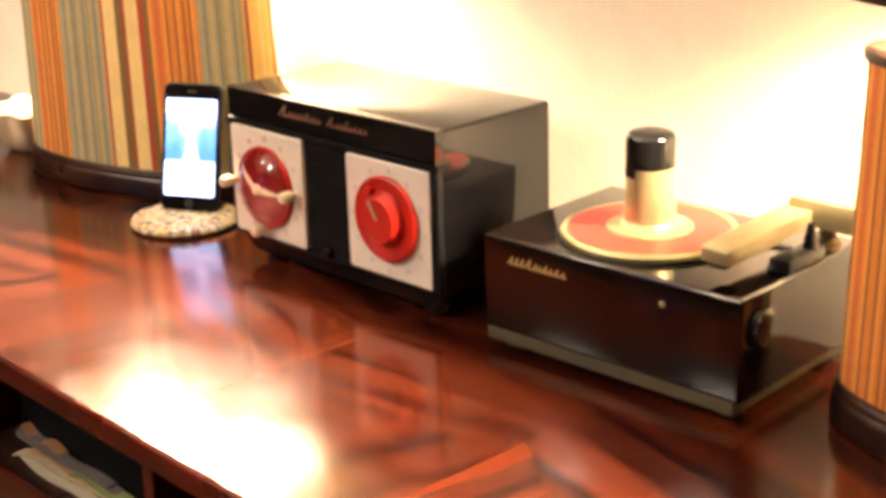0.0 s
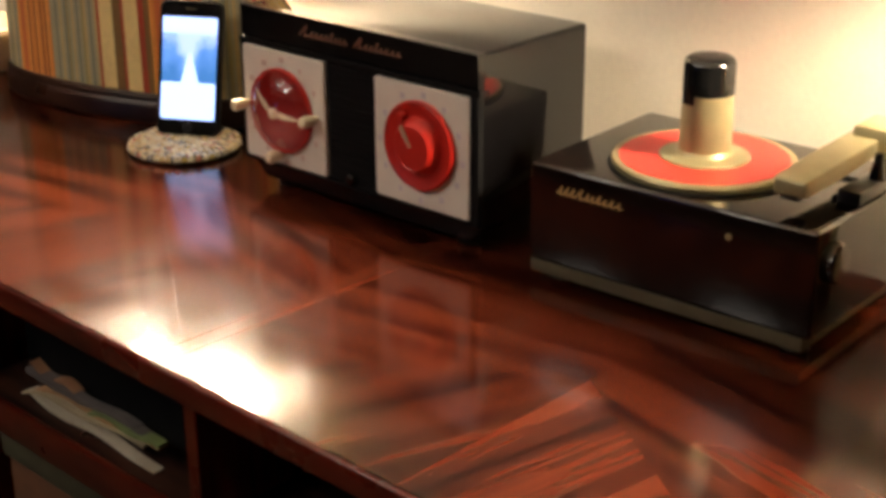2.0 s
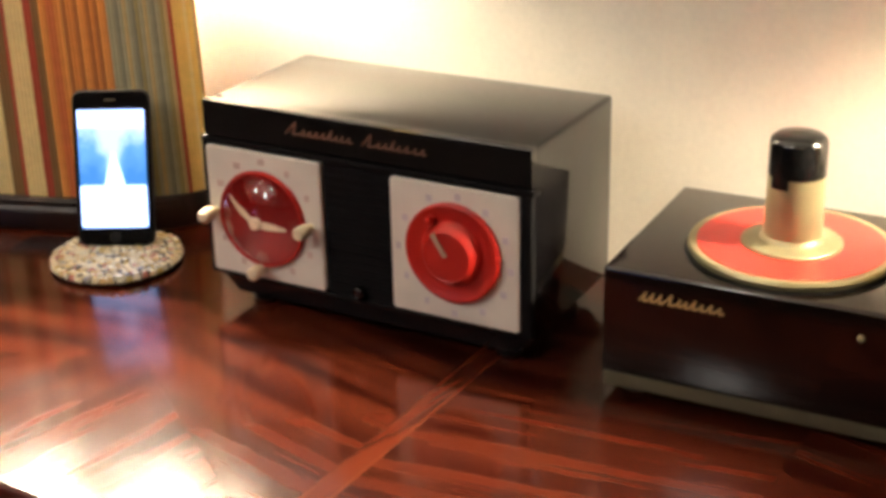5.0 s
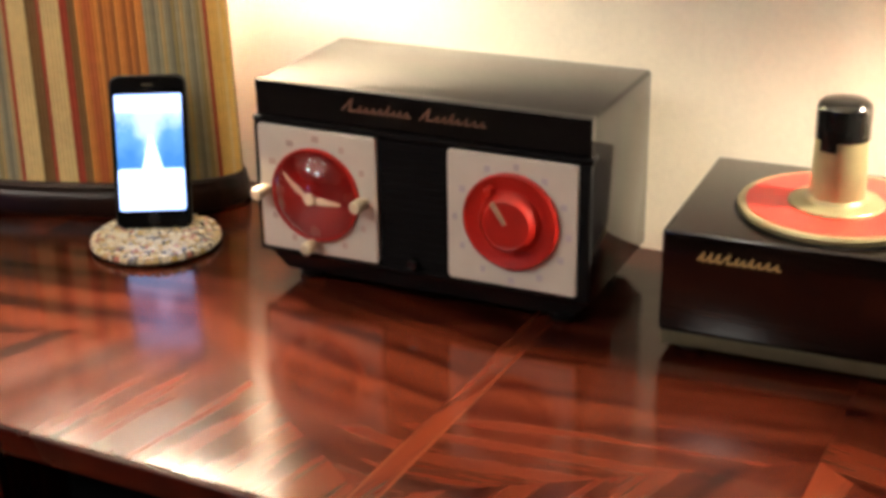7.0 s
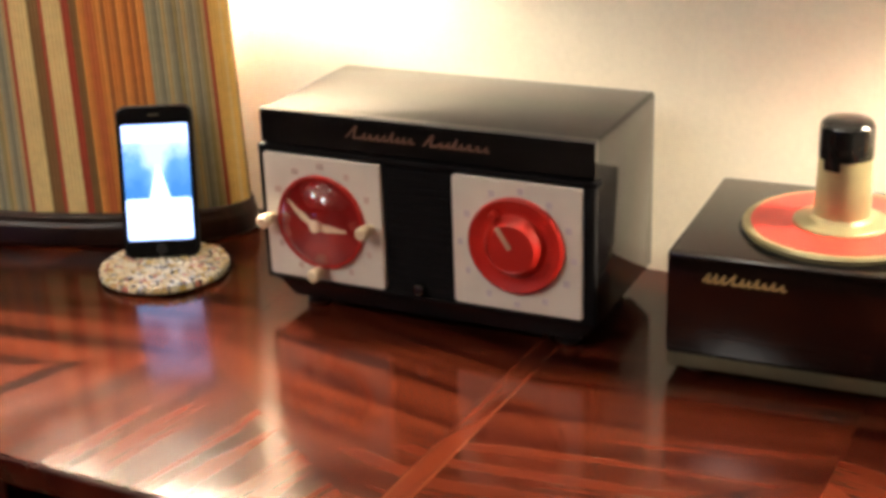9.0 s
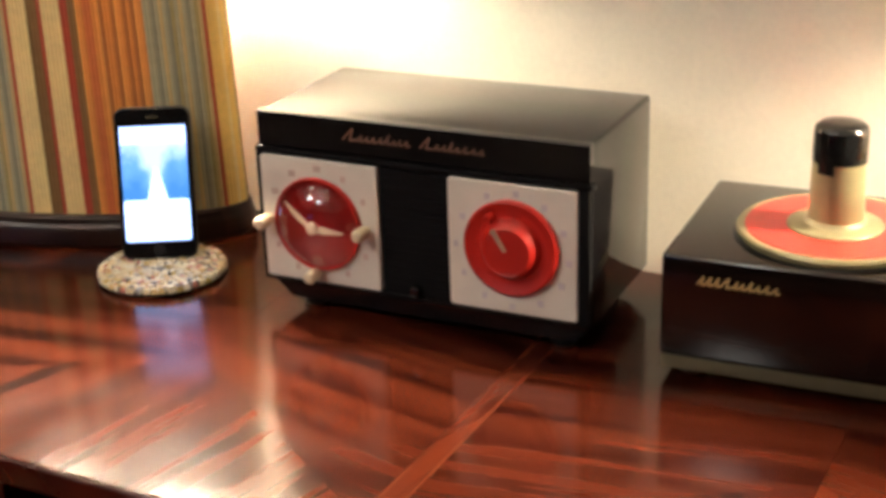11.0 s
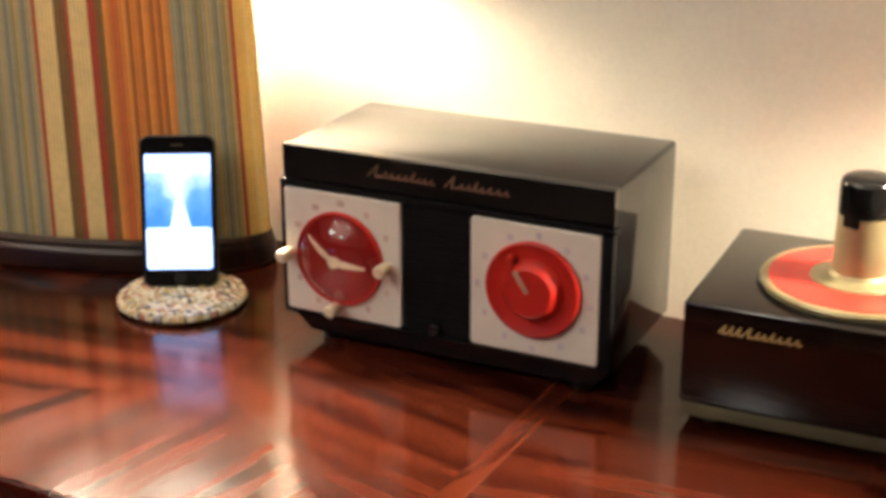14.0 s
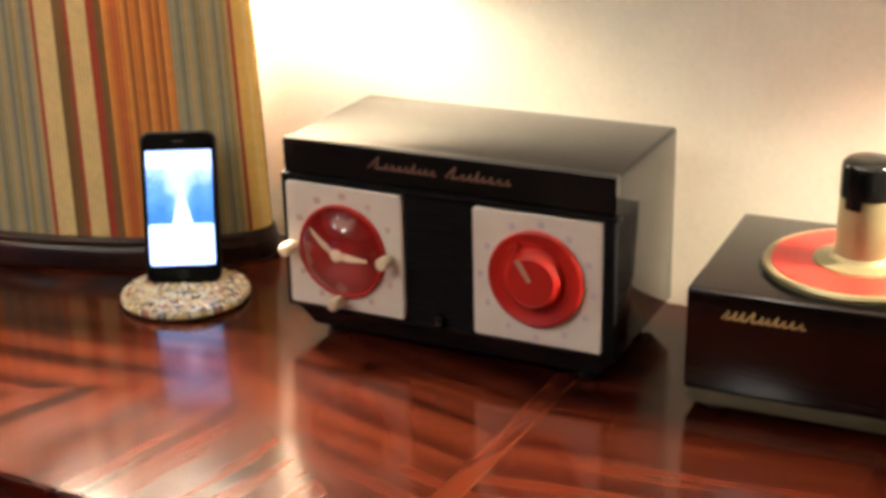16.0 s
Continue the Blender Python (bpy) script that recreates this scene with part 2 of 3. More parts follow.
for a, b in ((_tc.outputs["Object"], _sp.inputs[0]), (_tc.outputs["Object"], _no.inputs["Vector"]), (_sp.outputs["Z"], _mz.inputs["Value"]), (_sp.outputs["X"], _ab.inputs[0]), (_ab.outputs[0], _mx.inputs["Value"]),
             (_mz.outputs["Result"], _ma.inputs[0]), (_mx.outputs["Result"], _ma.inputs[1]), (_no.outputs["Fac"], _m3.inputs[0]), (_ma.outputs[0], _m2.inputs[0]), (_m3.outputs[0], _m2.inputs[1]), (_m2.outputs[0], _rp.inputs["Fac"]),
             (_rp.outputs["Color"], _nt.nodes["Emission"].inputs["Color"])):
    _nt.links.new(a, b)
_rp.color_ramp.elements[0].position, _rp.color_ramp.elements[0].color = 0.0, (0.06, 0.22, 0.58, 1)
_rp.color_ramp.elements[1].position, _rp.color_ramp.elements[1].color = 0.85, (0.55, 0.75, 1.6, 1)
_e = _rp.color_ramp.elements.new(0.42)
_e.color = (0.13, 0.34, 0.90, 1)
bulb_glow = glow("lit_lamp_bulb", WARM, LAMP_GLOW)
bulb_weak = glow("lit_weak_lamp_bulb", WARM, LAMP_GLOW * 0.7)
ceiling_bulb_glow = glow("lit_ceiling_bulb", WARM_SOFT, CEILING_GLOW)
dusk = glow("dusk_sky", (0.16, 0.30, 1.0), 1.6)
clear = bpy.data.materials.new("clear_crystal")
clear.use_nodes = True
_p = clear.node_tree.nodes["Principled BSDF"]
_p.inputs["Base Color"].default_value = (1.0, 0.93, 0.92, 1)
_p.inputs["Transmission Weight"].default_value = 1.0
_p.inputs["Roughness"].default_value = 0.0
_p.inputs["IOR"].default_value = 1.45


# ---- building helpers ----
def part(name, bm, material, parent=None, label="", smooth=35):
    """Links a bmesh as one mesh object, under a thing or a part where parent is given."""
    bmesh.ops.recalc_face_normals(bm, faces=bm.faces)
    me = bpy.data.meshes.new(name)
    bm.to_mesh(me)
    bm.free()
    for one in material if isinstance(material, (list, tuple)) else (material,):
        me.materials.append(one)
    if smooth:
        me.shade_smooth()
        me.set_sharp_from_angle(angle=radians(smooth))
    ob = new(name, me)
    if parent is not None:
        ob.parent = parent
    if label:
        ob["label"] = label
    return ob


def thing(name, m, label, category, group="", kind=""):
    ob = new(name)
    ob.empty_display_size = 0.02
    ob.matrix_world = m
    return tagged(ob, label, category, group, kind)


def box(x0, x1, y0, y1, z0, z1, bevel=0.0, segments=2, bm=None):
    b = bmesh.new()
    bmesh.ops.create_cube(b, size=1.0, matrix=Matrix.LocRotScale(((x0 + x1) / 2, (y0 + y1) / 2, (z0 + z1) / 2), None, (abs(x1 - x0), abs(y1 - y0), abs(z1 - z0))))
    if bevel:
        bmesh.ops.bevel(b, geom=list(b.edges), offset=bevel, segments=segments, profile=0.5, affect="EDGES")
    return b


def loft(rings, closed=True, caps=True):
    b = bmesh.new()
    rows = [[b.verts.new(p) for p in ring] for ring in rings]
    n = len(rows[0])
    for lo, hi in zip(rows, rows[1:]):
        for i in range(n if closed else n - 1):
            j = (i + 1) % n
            b.faces.new((lo[i], lo[j], hi[j], hi[i]))
    if caps:
        b.faces.new(rows[0][::-1])
        b.faces.new(rows[-1])
    return b


def lathe(profile, cx=0.0, cy=0.0, segs=48, caps=True):
    """A body of rotation about a vertical axis, from (radius, height) pairs."""
    return loft([[(cx + r * math.cos(2 * math.pi * k / segs), cy + r * math.sin(2 * math.pi * k / segs), z) for k in range(segs)] for r, z in profile], caps=caps)


def turned(profile, cx, cz, y0, segs=40, caps=True):
    """A body of rotation about an axis along y, from (radius, height towards -y) pairs."""
    return loft([[(cx + r * math.cos(2 * math.pi * k / segs), y0 - h, cz + r * math.sin(2 * math.pi * k / segs)) for k in range(segs)] for r, h in profile], caps=caps)


def oval(a, b, z, n=96):
    return [(a * math.cos(2 * math.pi * k / n), b * math.sin(2 * math.pi * k / n), z) for k in range(n)]


def prism(outline, y0, y1):
    """A plate with that outline in x and z, between two depths."""
    return loft([[(x, y0, z) for x, z in outline], [(x, y1, z) for x, z in outline]])


def rounded(x0, x1, z0, z1, r, n=5):
    pts = []
    for cx, cz, a in ((x1 - r, z1 - r, 0), (x0 + r, z1 - r, 90), (x0 + r, z0 + r, 180), (x1 - r, z0 + r, 270)):
        for k in range(n + 1):
            w = radians(a + 90 * k / n)
            pts.append((cx + r * math.cos(w), cz + r * math.sin(w)))
    return pts


def merge(*bms):
    out = bmesh.new()
    for b in bms:
        me = bpy.data.meshes.new("piece")
        b.to_mesh(me)
        b.free()
        out.from_mesh(me)
        bpy.data.meshes.remove(me)
    return out


def setting(name, bm, material, label, category, smooth=0):
    ob = part(name, bm, material, None, label, smooth)
    ob.matrix_world = ROOM
    return tagged(ob, label, category, kind="structure")


# ---- the room ----
setting("floor", box(-3.2, 2.6, -4.2, 0.0, -0.1, 0.0), carpet, "brown carpeted floor of the living room", "floor")
setting("ceiling", box(-3.4, 2.8, -4.4, 0.2, 2.45, 2.55), ceiling_paint, "white painted ceiling of the living room", "ceiling")
setting("wall_north", box(-3.2, 2.6, 0.0, 0.15, 0.0, 2.45), wall_paint, "cream painted plaster wall behind the sideboard", "wall")
setting("wall_west", box(-3.35, -3.2, -4.2, 0.15, 0.0, 2.45), brown_paint, "dark brown painted side wall", "wall")
setting("wall_east", box(2.6, 2.75, -4.2, 0.15, 0.0, 2.45), brown_paint, "dark brown painted side wall", "wall")
WX0, WX1, WZ0, WZ1 = -2.05, -1.35, 1.0, 1.75
south = merge(box(-3.2, WX0, -4.35, -4.2, 0, 2.45), box(WX1, 2.6, -4.35, -4.2, 0, 2.45), box(WX0, WX1, -4.35, -4.2, 0, WZ0), box(WX0, WX1, -4.35, -4.2, WZ1, 2.45))
setting("wall_south", south, brown_paint, "dark brown painted wall with a window", "wall")
win = thing("window_1", ROOM, "white framed window onto a blue dusk", "window", kind="structure")
part("window_frame", merge(box(WX0, WX0 + 0.05, -4.3, -4.22, WZ0, WZ1), box(WX1 - 0.05, WX1, -4.3, -4.22, WZ0, WZ1), box(WX0 + 0.05, WX1 - 0.05, -4.3, -4.22, WZ0, WZ0 + 0.05), box(WX0 + 0.05, WX1 - 0.05, -4.3, -4.22, WZ1 - 0.05, WZ1)), white_trim, win)
sky = setting("backdrop", box(WX0 - 0.3, WX1 + 0.3, -4.8, -4.78, WZ0 - 0.3, WZ1 + 0.3), dusk, "plain blue dusk sky outside the window", "sky")
setting("baseboard", box(-3.2, 2.6, -0.014, -0.001, 0.0, 0.09, 0.003), white_trim, "white painted baseboard along the wall", "baseboard")

# two ceiling lights with an opal globe each, behind the camera
cl = thing("ceiling_light", ROOM @ pose(-1.22, -1.67, 2.45), "brass ceiling light with a lit opal globe", "ceiling light", "ceiling lights of the living room")
part("canopy", lathe([(0.0, 0.0), (0.07, -0.001), (0.065, -0.02), (0.02, -0.035), (0.0, -0.036)], caps=False), brass, cl)
part("stem", lathe([(0.008, -0.03), (0.008, -0.168)], segs=16), brass, cl)
part("socket", lathe([(0.0, -0.16), (0.018, -0.165), (0.02, -0.185), (0.0, -0.185)], 0, 0, 20, False), brass, cl)
part("globe", lathe([(0.018, -0.18), (0.090, -0.196), (0.134, -0.235), (0.150, -0.29), (0.134, -0.345), (0.088, -0.390), (0.034, -0.411), (0.002, -0.414)], 0, 0, 40), ceiling_bulb_glow, cl, "lit opal globe")
copy_thing(cl, ROOM @ pose(-0.42, -2.01, 2.45))

# ---- the sideboard ----
SX0, SX1 = -1.15, 1.25
sb = thing("sideboard", ROOM, "polished red mahogany sideboard with open compartments", "sideboard")
top = part("tabletop", box(SX0, SX1, -DEPTH, -0.004, T - 0.022, T - 0.0012, 0.003, 3), wood_long, sb, "glossy mahogany top")
# book-matched veneer: leaves with cross grain behind, leaves with grain towards the viewer in front, and a banded seam
SEAM, PITCH, VY0, VY1 = -0.028, 0.49, -DEPTH + 0.004, -0.006


def leaf(pts, material):
    part("veneer_leaf", loft([[(x, y, z) for x, y in pts] for z in (T - 0.002, T)]), material, top, smooth=0)


for k in range(-2, 3):
    c = SEAM + k * PITCH
    lo, hi = max(SX0 + 0.004, c - PITCH / 2), min(SX1 - 0.004, c + PITCH / 2)
    if hi - lo < 0.02:
        continue
    for side in (-1, 1):
        inner, outer = c + side * 0.0098, lo if side < 0 else hi
        tip = -0.452                                         # where the mitre meets the seam
        rise = tip + 0.66 * abs(outer - inner)
        a = [(inner + side * 0.0002, tip), (outer - side * 0.0002, rise), (outer - side * 0.0002, VY1), (inner + side * 0.0002, VY1)]
        f = [(inner + side * 0.0002, VY0), (outer - side * 0.0002, VY0), (outer - side * 0.0002, rise - 0.0003), (inner + side * 0.0002, tip - 0.0003)]
        leaf(a, wood_fall if side < 0 else wood_rise)
        leaf(f, wood_out if side < 0 else wood_out_calm)
    leaf([(c - 0.0070, VY0), (c + 0.0070, VY0), (c + 0.0070, VY1), (c - 0.0070, VY1)], wood_out)
    for side in (-1, 1):
        leaf([(c + side * 0.0072, VY0), (c + side * 0.0096, VY0), (c + side * 0.0096, VY1), (c + side * 0.0072, VY1)], wood_pale)
CY0, CY1 = -DEPTH + 0.004, -0.02
for xa in (SX0 + 0.02, -0.62, -0.322, 0.003, 0.328, 0.653, SX1 - 0.034):
    part("divider", box(xa, xa + 0.014, CY0, CY1, 0.09, T - 0.022, 0.001, 1), wood_long, sb)
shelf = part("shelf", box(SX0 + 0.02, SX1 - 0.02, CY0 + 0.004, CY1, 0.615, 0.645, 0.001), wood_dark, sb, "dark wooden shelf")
part("edge_strip", box(SX0 + 0.02, SX1 - 0.02, CY0 - 0.003, CY0 + 0.0035, 0.614, 0.6455, 0.001), wood_long, shelf, "red mahogany edge strip")
part("lower_shelf", box(SX0 + 0.02, SX1 - 0.02, CY0 - 0.002, CY1, 0.30, 0.322, 0.002), wood_long, sb)
part("bottom", box(SX0 + 0.02, SX1 - 0.02, CY0 - 0.002, CY1, 0.07, 0.09, 0.002), wood_long, sb)
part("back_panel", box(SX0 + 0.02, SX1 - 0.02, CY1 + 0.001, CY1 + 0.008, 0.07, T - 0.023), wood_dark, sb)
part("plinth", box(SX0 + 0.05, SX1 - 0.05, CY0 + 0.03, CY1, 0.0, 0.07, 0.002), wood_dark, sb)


# ---- table lamps ----
def oval_arc(a, b, n=2400):
    """Angles at even steps of length round an oval, and its girth."""
    w = np.linspace(0, 2 * math.pi, n + 1)
    s = np.concatenate([[0], np.cumsum(np.hypot(np.diff(a * np.cos(w)), np.diff(b * np.sin(w))))])
    return w, s


A0, B0 = 0.178, 0.056       # half axes of the striped body
WIDE, NARROW = 1.026, 0.988  # its taper from foot to rim
GREY = "grey grey slate grey tan grey slate olive grey tan grey slate grey olive tan grey slate grey tan"
ORANGE = "amber orange russet russet orange amber umber orange orange umber amber orange umber orange umber amber orange"
STRIPES = (ORANGE + " " + GREY + " rust cream cream cream cream cream brown brown brown rust cream cream cream cream cream rust rust brown brown " + ORANGE + " " + " ".join(GREY.split()[:15]) + " rust gold gold gold cream gold gold tan brown").split()
CREAM = STRIPES.index("cream")             # the first cream stripe


def table_lamp(m, first, label, up=0.0, bulb=None):
    """An oval lamp covered in striped fabric, with two bulbs under a linen shade. first: the stripe at the middle of the front; up: added height of the body."""
    lamp = thing("table_lamp", m, label, "lamp", "pair of table lamps")
    slim = NARROW - (WIDE - NARROW) * up / 0.217
    rings = [oval(A0 + 0.007, B0 + 0.010, 0.0), oval(A0 + 0.010, B0 + 0.013, 0.003), oval(A0 + 0.010, B0 + 0.013, 0.018), oval(A0 + 0.009, B0 + 0.011, 0.022),
             oval(A0 + 0.008, B0 + 0.009, 0.024), oval(A0 + 0.008, B0 + 0.009, 0.028), oval(A0 + 0.006, B0 + 0.006, 0.031)]
    part("foot", loft(rings), wood_dark, lamp, "dark walnut foot")
    core = part("body", loft([oval(A0 * WIDE - 0.004, B0 * WIDE - 0.004, 0.031), oval(A0 * slim - 0.004, B0 * slim - 0.004, 0.249 + up)]), yarn["brown"], lamp, "body covered in vertically striped fabric")
    w, s = oval_arc(A0, B0)
    girth, ribs = s[-1], 222
    centre = girth * 0.75                     # the middle of the front
    names = (STRIPES * 3)[:ribs]
    k = 0
    while k < ribs:
        e = k
        while e < ribs and names[e] == names[k]:
            e += 1
        lo, hi = [], []
        rib = girth / ribs
        for q in range(k, e):
            for f in (0.0, 0.2, 0.5, 0.8, 0.999):
                at = (centre + (q - first + f) * rib) % girth
                a = float(np.interp(at, s, w))
                out = 0.0009 * (1 - (2 * f - 1) ** 2) - 0.0005
                nx, ny = math.cos(a) / A0, math.sin(a) / B0
                ln = math.hypot(nx, ny)
                px, py = A0 * math.cos(a) + out * nx / ln, B0 * math.sin(a) + out * ny / ln
                lo.append((px * WIDE, py * WIDE, 0.030))
                hi.append((px * slim, py * slim, 0.247 + up))
        mid = [((p[0] + q[0]) / 2, (p[1] + q[1]) / 2, 0.1385 + up / 2) for p, q in zip(lo, hi)]
        part("stripe", loft([lo, mid, hi], closed=False, caps=False), yarn[names[k]], core, smooth=80)
        k = e
    part("rim", loft([oval(A0 + 0.001, B0 + 0.001, 0.244 + up), oval(A0 + 0.0015, B0 + 0.0015, 0.246 + up), oval(A0 + 0.0015, B0 + 0.0015, 0.251 + up), oval(A0 - 0.002, B0 - 0.002, 0.254 + up)]), wood_dark, lamp, "dark walnut rim")
    part("collar", lathe([(0.032, 0.2535 + up), (0.034, 0.258 + up), (0.020, 0.264 + up), (0.012, 0.275 + up)], segs=32), brass, lamp)
    lift = up - 0.018
    part("neck", lathe([(0.007, 0.27 + up), (0.007, 0.318 + lift), (0.011, 0.322 + lift), (0.011, 0.334 + lift), (0.006, 0.338 + lift)], segs=20), brass, lamp)
    for side in (-1, 1):
        part("bulb_arm", loft([[(side * 0.008, -0.004, 0.324 + lift), (side * 0.008, 0.004, 0.324 + lift), (side * 0.008, 0.004, 0.332 + lift), (side * 0.008, -0.004, 0.332 + lift)], [(side * 0.062, 0.023, 0.324 + lift), (side * 0.062, 0.031, 0.324 + lift), (side * 0.062, 0.031, 0.332 + lift), (side * 0.062, 0.023, 0.332 + lift)]]), brass, lamp)
        part("socket", lathe([(0.010, 0.324 + lift), (0.017, 0.327 + lift), (0.017, 0.346 + lift), (0.012, 0.349 + lift)], side * 0.062, 0.027, 24), brass, lamp)
        part("bulb", lathe([(0.010, 0.349 + lift), (0.015, 0.353 + lift), (0.027, 0.361 + lift), (0.0335, 0.374 + lift), (0.0340, 0.384 + lift), (0.029, 0.400 + lift), (0.017, 0.411 + lift), (0.002, 0.415 + lift)], side * 0.062, 0.027, 28), bulb or bulb_glow, lamp, "lit opal globe bulb")
    ra, rb, ta, tb, z0, z1 = 0.205, 0.078, 0.165, 0.062, 0.291 + up, 0.525 + up
    shade = part("shade", loft([oval(ra, rb, z0), oval(ta, tb, z1)], caps=False), shade_linen, lamp, "cream linen shade with dark bands")
    part("lower_band", loft([oval(ra + 0.001, rb + 0.001, z0 - 0.002), oval(ra + 0.0005, rb + 0.0005, z0 + 0.007), oval(ra - 0.003, rb - 0.003, z0 + 0.007), oval(ra - 0.003, rb - 0.003, z0 - 0.002), oval(ra + 0.001, rb + 0.001, z0 - 0.002)], caps=False), wood_dark, shade)
    part("upper_band", loft([oval(ta + 0.001, tb + 0.001, z1 - 0.008), oval(ta + 0.001, tb + 0.001, z1 + 0.002), oval(ta - 0.002, tb - 0.002, z1 + 0.002), oval(ta - 0.002, tb - 0.002, z1 - 0.008), oval(ta + 0.001, tb + 0.001, z1 - 0.008)], caps=False), wood_dark, shade)
    part("spider", merge(box(-ta, ta, -0.0015, 0.0015, z1 - 0.012, z1 - 0.009), box(-0.0015, 0.0015, -tb, tb, z1 - 0.012, z1 - 0.009)), brass, shade)
    part("harp", merge(box(-0.034, -0.031, -0.0015, 0.0015, 0.339 + lift, z1 - 0.012), box(0.031, 0.034, -0.0015, 0.0015, 0.339 + lift, z1 - 0.012), box(-0.034, 0.034, -0.0015, 0.0015, 0.336 + lift, 0.339 + lift)), brass, lamp)
    return lamp


table_lamp(pose(-0.292, 0.102, T, 0, 0, 15), CREAM + 2.2, "lit table lamp, oval, in orange, grey and cream striped fabric", 0.043)
table_lamp(pose(0.803, 0.0785, T, 0, 0, 0), CREAM + 68.0, "lit table lamp in orange striped fabric beside the record player", 0.022, bulb_weak)

# ---- the clock radio ----
radio = thing("clock_radio", pose(0, 0, 0), "glossy black bakelite clock radio with two ivory dial panels", "radio")
Z0, Z1 = 0.768, 0.932
RX0, RX1, RY0, RY1 = 0.001, 0.2825, 0.004, 0.140
outline = [(RX1, 0.784), (RX1, Z1 - 0.002), (RX1 - 0.002, Z1), (RX0 + 0.002, Z1), (RX0, Z1 - 0.002), (RX0, 0.784)]
part("base", prism([(RX0 + 0.016, 0.770), (RX1 - 0.016, 0.770), (RX1 - 0.001, 0.7838), (RX0 + 0.001, 0.7838)], RY0 + 0.002, RY1 - 0.002), bakelite_black, radio, "black sloping base")
b = prism(outline, RY0, RY1)
bmesh.ops.bevel(b, geom=list(b.edges), offset=0.0018, segments=3, profile=0.5, affect="EDGES")
part("cabinet", b, bakelite_black, radio)
# brow over the panels and the frame round them
b = loft([[(0.001, y, z), (0.2825, y, z)][::1] + [(0.2825, 0.006, z), (0.001, 0.006, z)] for y, z in ((-0.0005, 0.903), (-0.0022, 0.905), (-0.0022, 0.9318), (-0.0018, 0.9324), (-0.0010, 0.9326))])
part("brow", b, bakelite_black, radio, smooth=15)
part("front_frame", merge(box(-0.004, 0.284, -0.0015, 0.010, 0.8965, 0.902, 0.001), box(-0.004, -0.0005, -0.001, 0.010, 0.786, 0.8965, 0.0008), box(0.2733, 0.2822, -0.0015, 0.010, 0.787, 0.8965, 0.0003),
                              box(0.1065, 0.1665, 0.0018, 0.006, 0.786, 0.8965), box(-0.002, 0.2825, -0.001, 0.006, 0.7860, 0.7894, 0.0008)), black_slat, radio, "black moulded front frame")
for k in range(15):
    z = 0.7935 + k * 0.0068
    part("grille_slat", box(0.108, 0.165, 0.0008, 0.002, z, z + 0.0052, 0.0003, 1), black_slat, radio)
part("button", turned([(0.0052, 0.0), (0.0052, 0.005), (0.0038, 0.0065), (0.001, 0.007)], 0.1365, 0.795, 0.001, 20), black_gloss, radio, "small black button")
for fx in (0.03, 0.253):
    for fy in (0.022, 0.122):
        part("rubber_foot", lathe([(0.008, T), (0.010, T + 0.002), (0.010, 0.7715)], fx, fy, 16), black_matt, radio)


def face(x0, x1, marks, material):
    p = part("face_panel", loft([[(x, y, z) for x, z in rounded(x0 + i, x1 - i, 0.790 + i, 0.8955 - i, 0.003, 3)] for y, i in ((0.0035, 0), (-0.0012, 0), (-0.0022, 0.001))]), ivory, radio, "ivory panel with a faded dial print")
    cx, cz = (x0 + x1) / 2, 0.842
    for k, (ang, w) in enumerate(marks):
        rr = 0.0465
        mx, mz = cx + rr * math.sin(radians(ang)), cz + rr * math.cos(radians(ang))
        part("numeral", box(mx - w / 2, mx + w / 2, -0.0026, -0.0022, mz - 0.0026, mz + 0.0026), material, p)
    return p


face(0.0, 0.106, [(a, 0.0045 if a not in (0, 300, 330) else 0.0065) for a in range(0, 360, 30) if a not in (90, 180, 270)], print_rose)
face(0.167, 0.273, [(a, 0.005 if a < 200 else 0.004) for a in (-60, -25, 5, 35, 65, 95, 120, 150, 180, 210, 240, 270)], print_mauve)

# the clock
cx, cz = 0.0515, 0.8415
part("clock_bezel", turned([(0.0395, -0.002), (0.0395, 0.003), (0.0385, 0.005), (0.0370, 0.0045), (0.0365, 0.0020)], cx, cz, -0.0015, 56, False), red_knob, radio, "red bezel")
dial = part("clock_dial", turned([(0.037, 0.0), (0.037, 0.0012)], cx, cz, -0.003, 56), red_dial, radio, "dark red clock dial")


def hand(name, ang, length, width):
    b = prism([(-width * 0.5, -0.004), (width * 0.5, -0.004), (width, length * 0.35), (width * 0.35, length), (-width * 0.35, length), (-width, length * 0.35)], -0.0003, 0.0003)
    h = part(name, b, ivory_knob, radio, "cream clock hand")
    h.matrix_world = pose(cx, -0.0052 if name == "hour_hand" else -0.0062, cz, 0, ang, 0)


hand("minute_hand", -55, 0.030, 0.0022)
hand("hour_hand", 97, 0.023, 0.0026)
part("hand_hub", turned([(0.004, 0.0), (0.004, 0.004), (0.002, 0.005)], cx, cz, -0.0042, 20), ivory_knob, radio)
rings = []
for k in range(13):
    q = k / 12
    w = (1 - q * 0.97) * math.asin(1 / 1.37)
    rings.append((0.0358 * 1.37 * math.sin(w), 0.0358 * (1.37 * math.cos(w) - 0.936)))
crys = turned(rings, cx, cz, -0.0062, 56, False)
crystal = part("crystal", merge(crys, turned([(max(0.0005, r - 0.001), h - 0.001 if h > 0.002 else h) for r, h in rings], cx, cz, -0.0062, 56, False)), clear, radio, "domed clear crystal over the clock")
crystal.visible_shadow = False
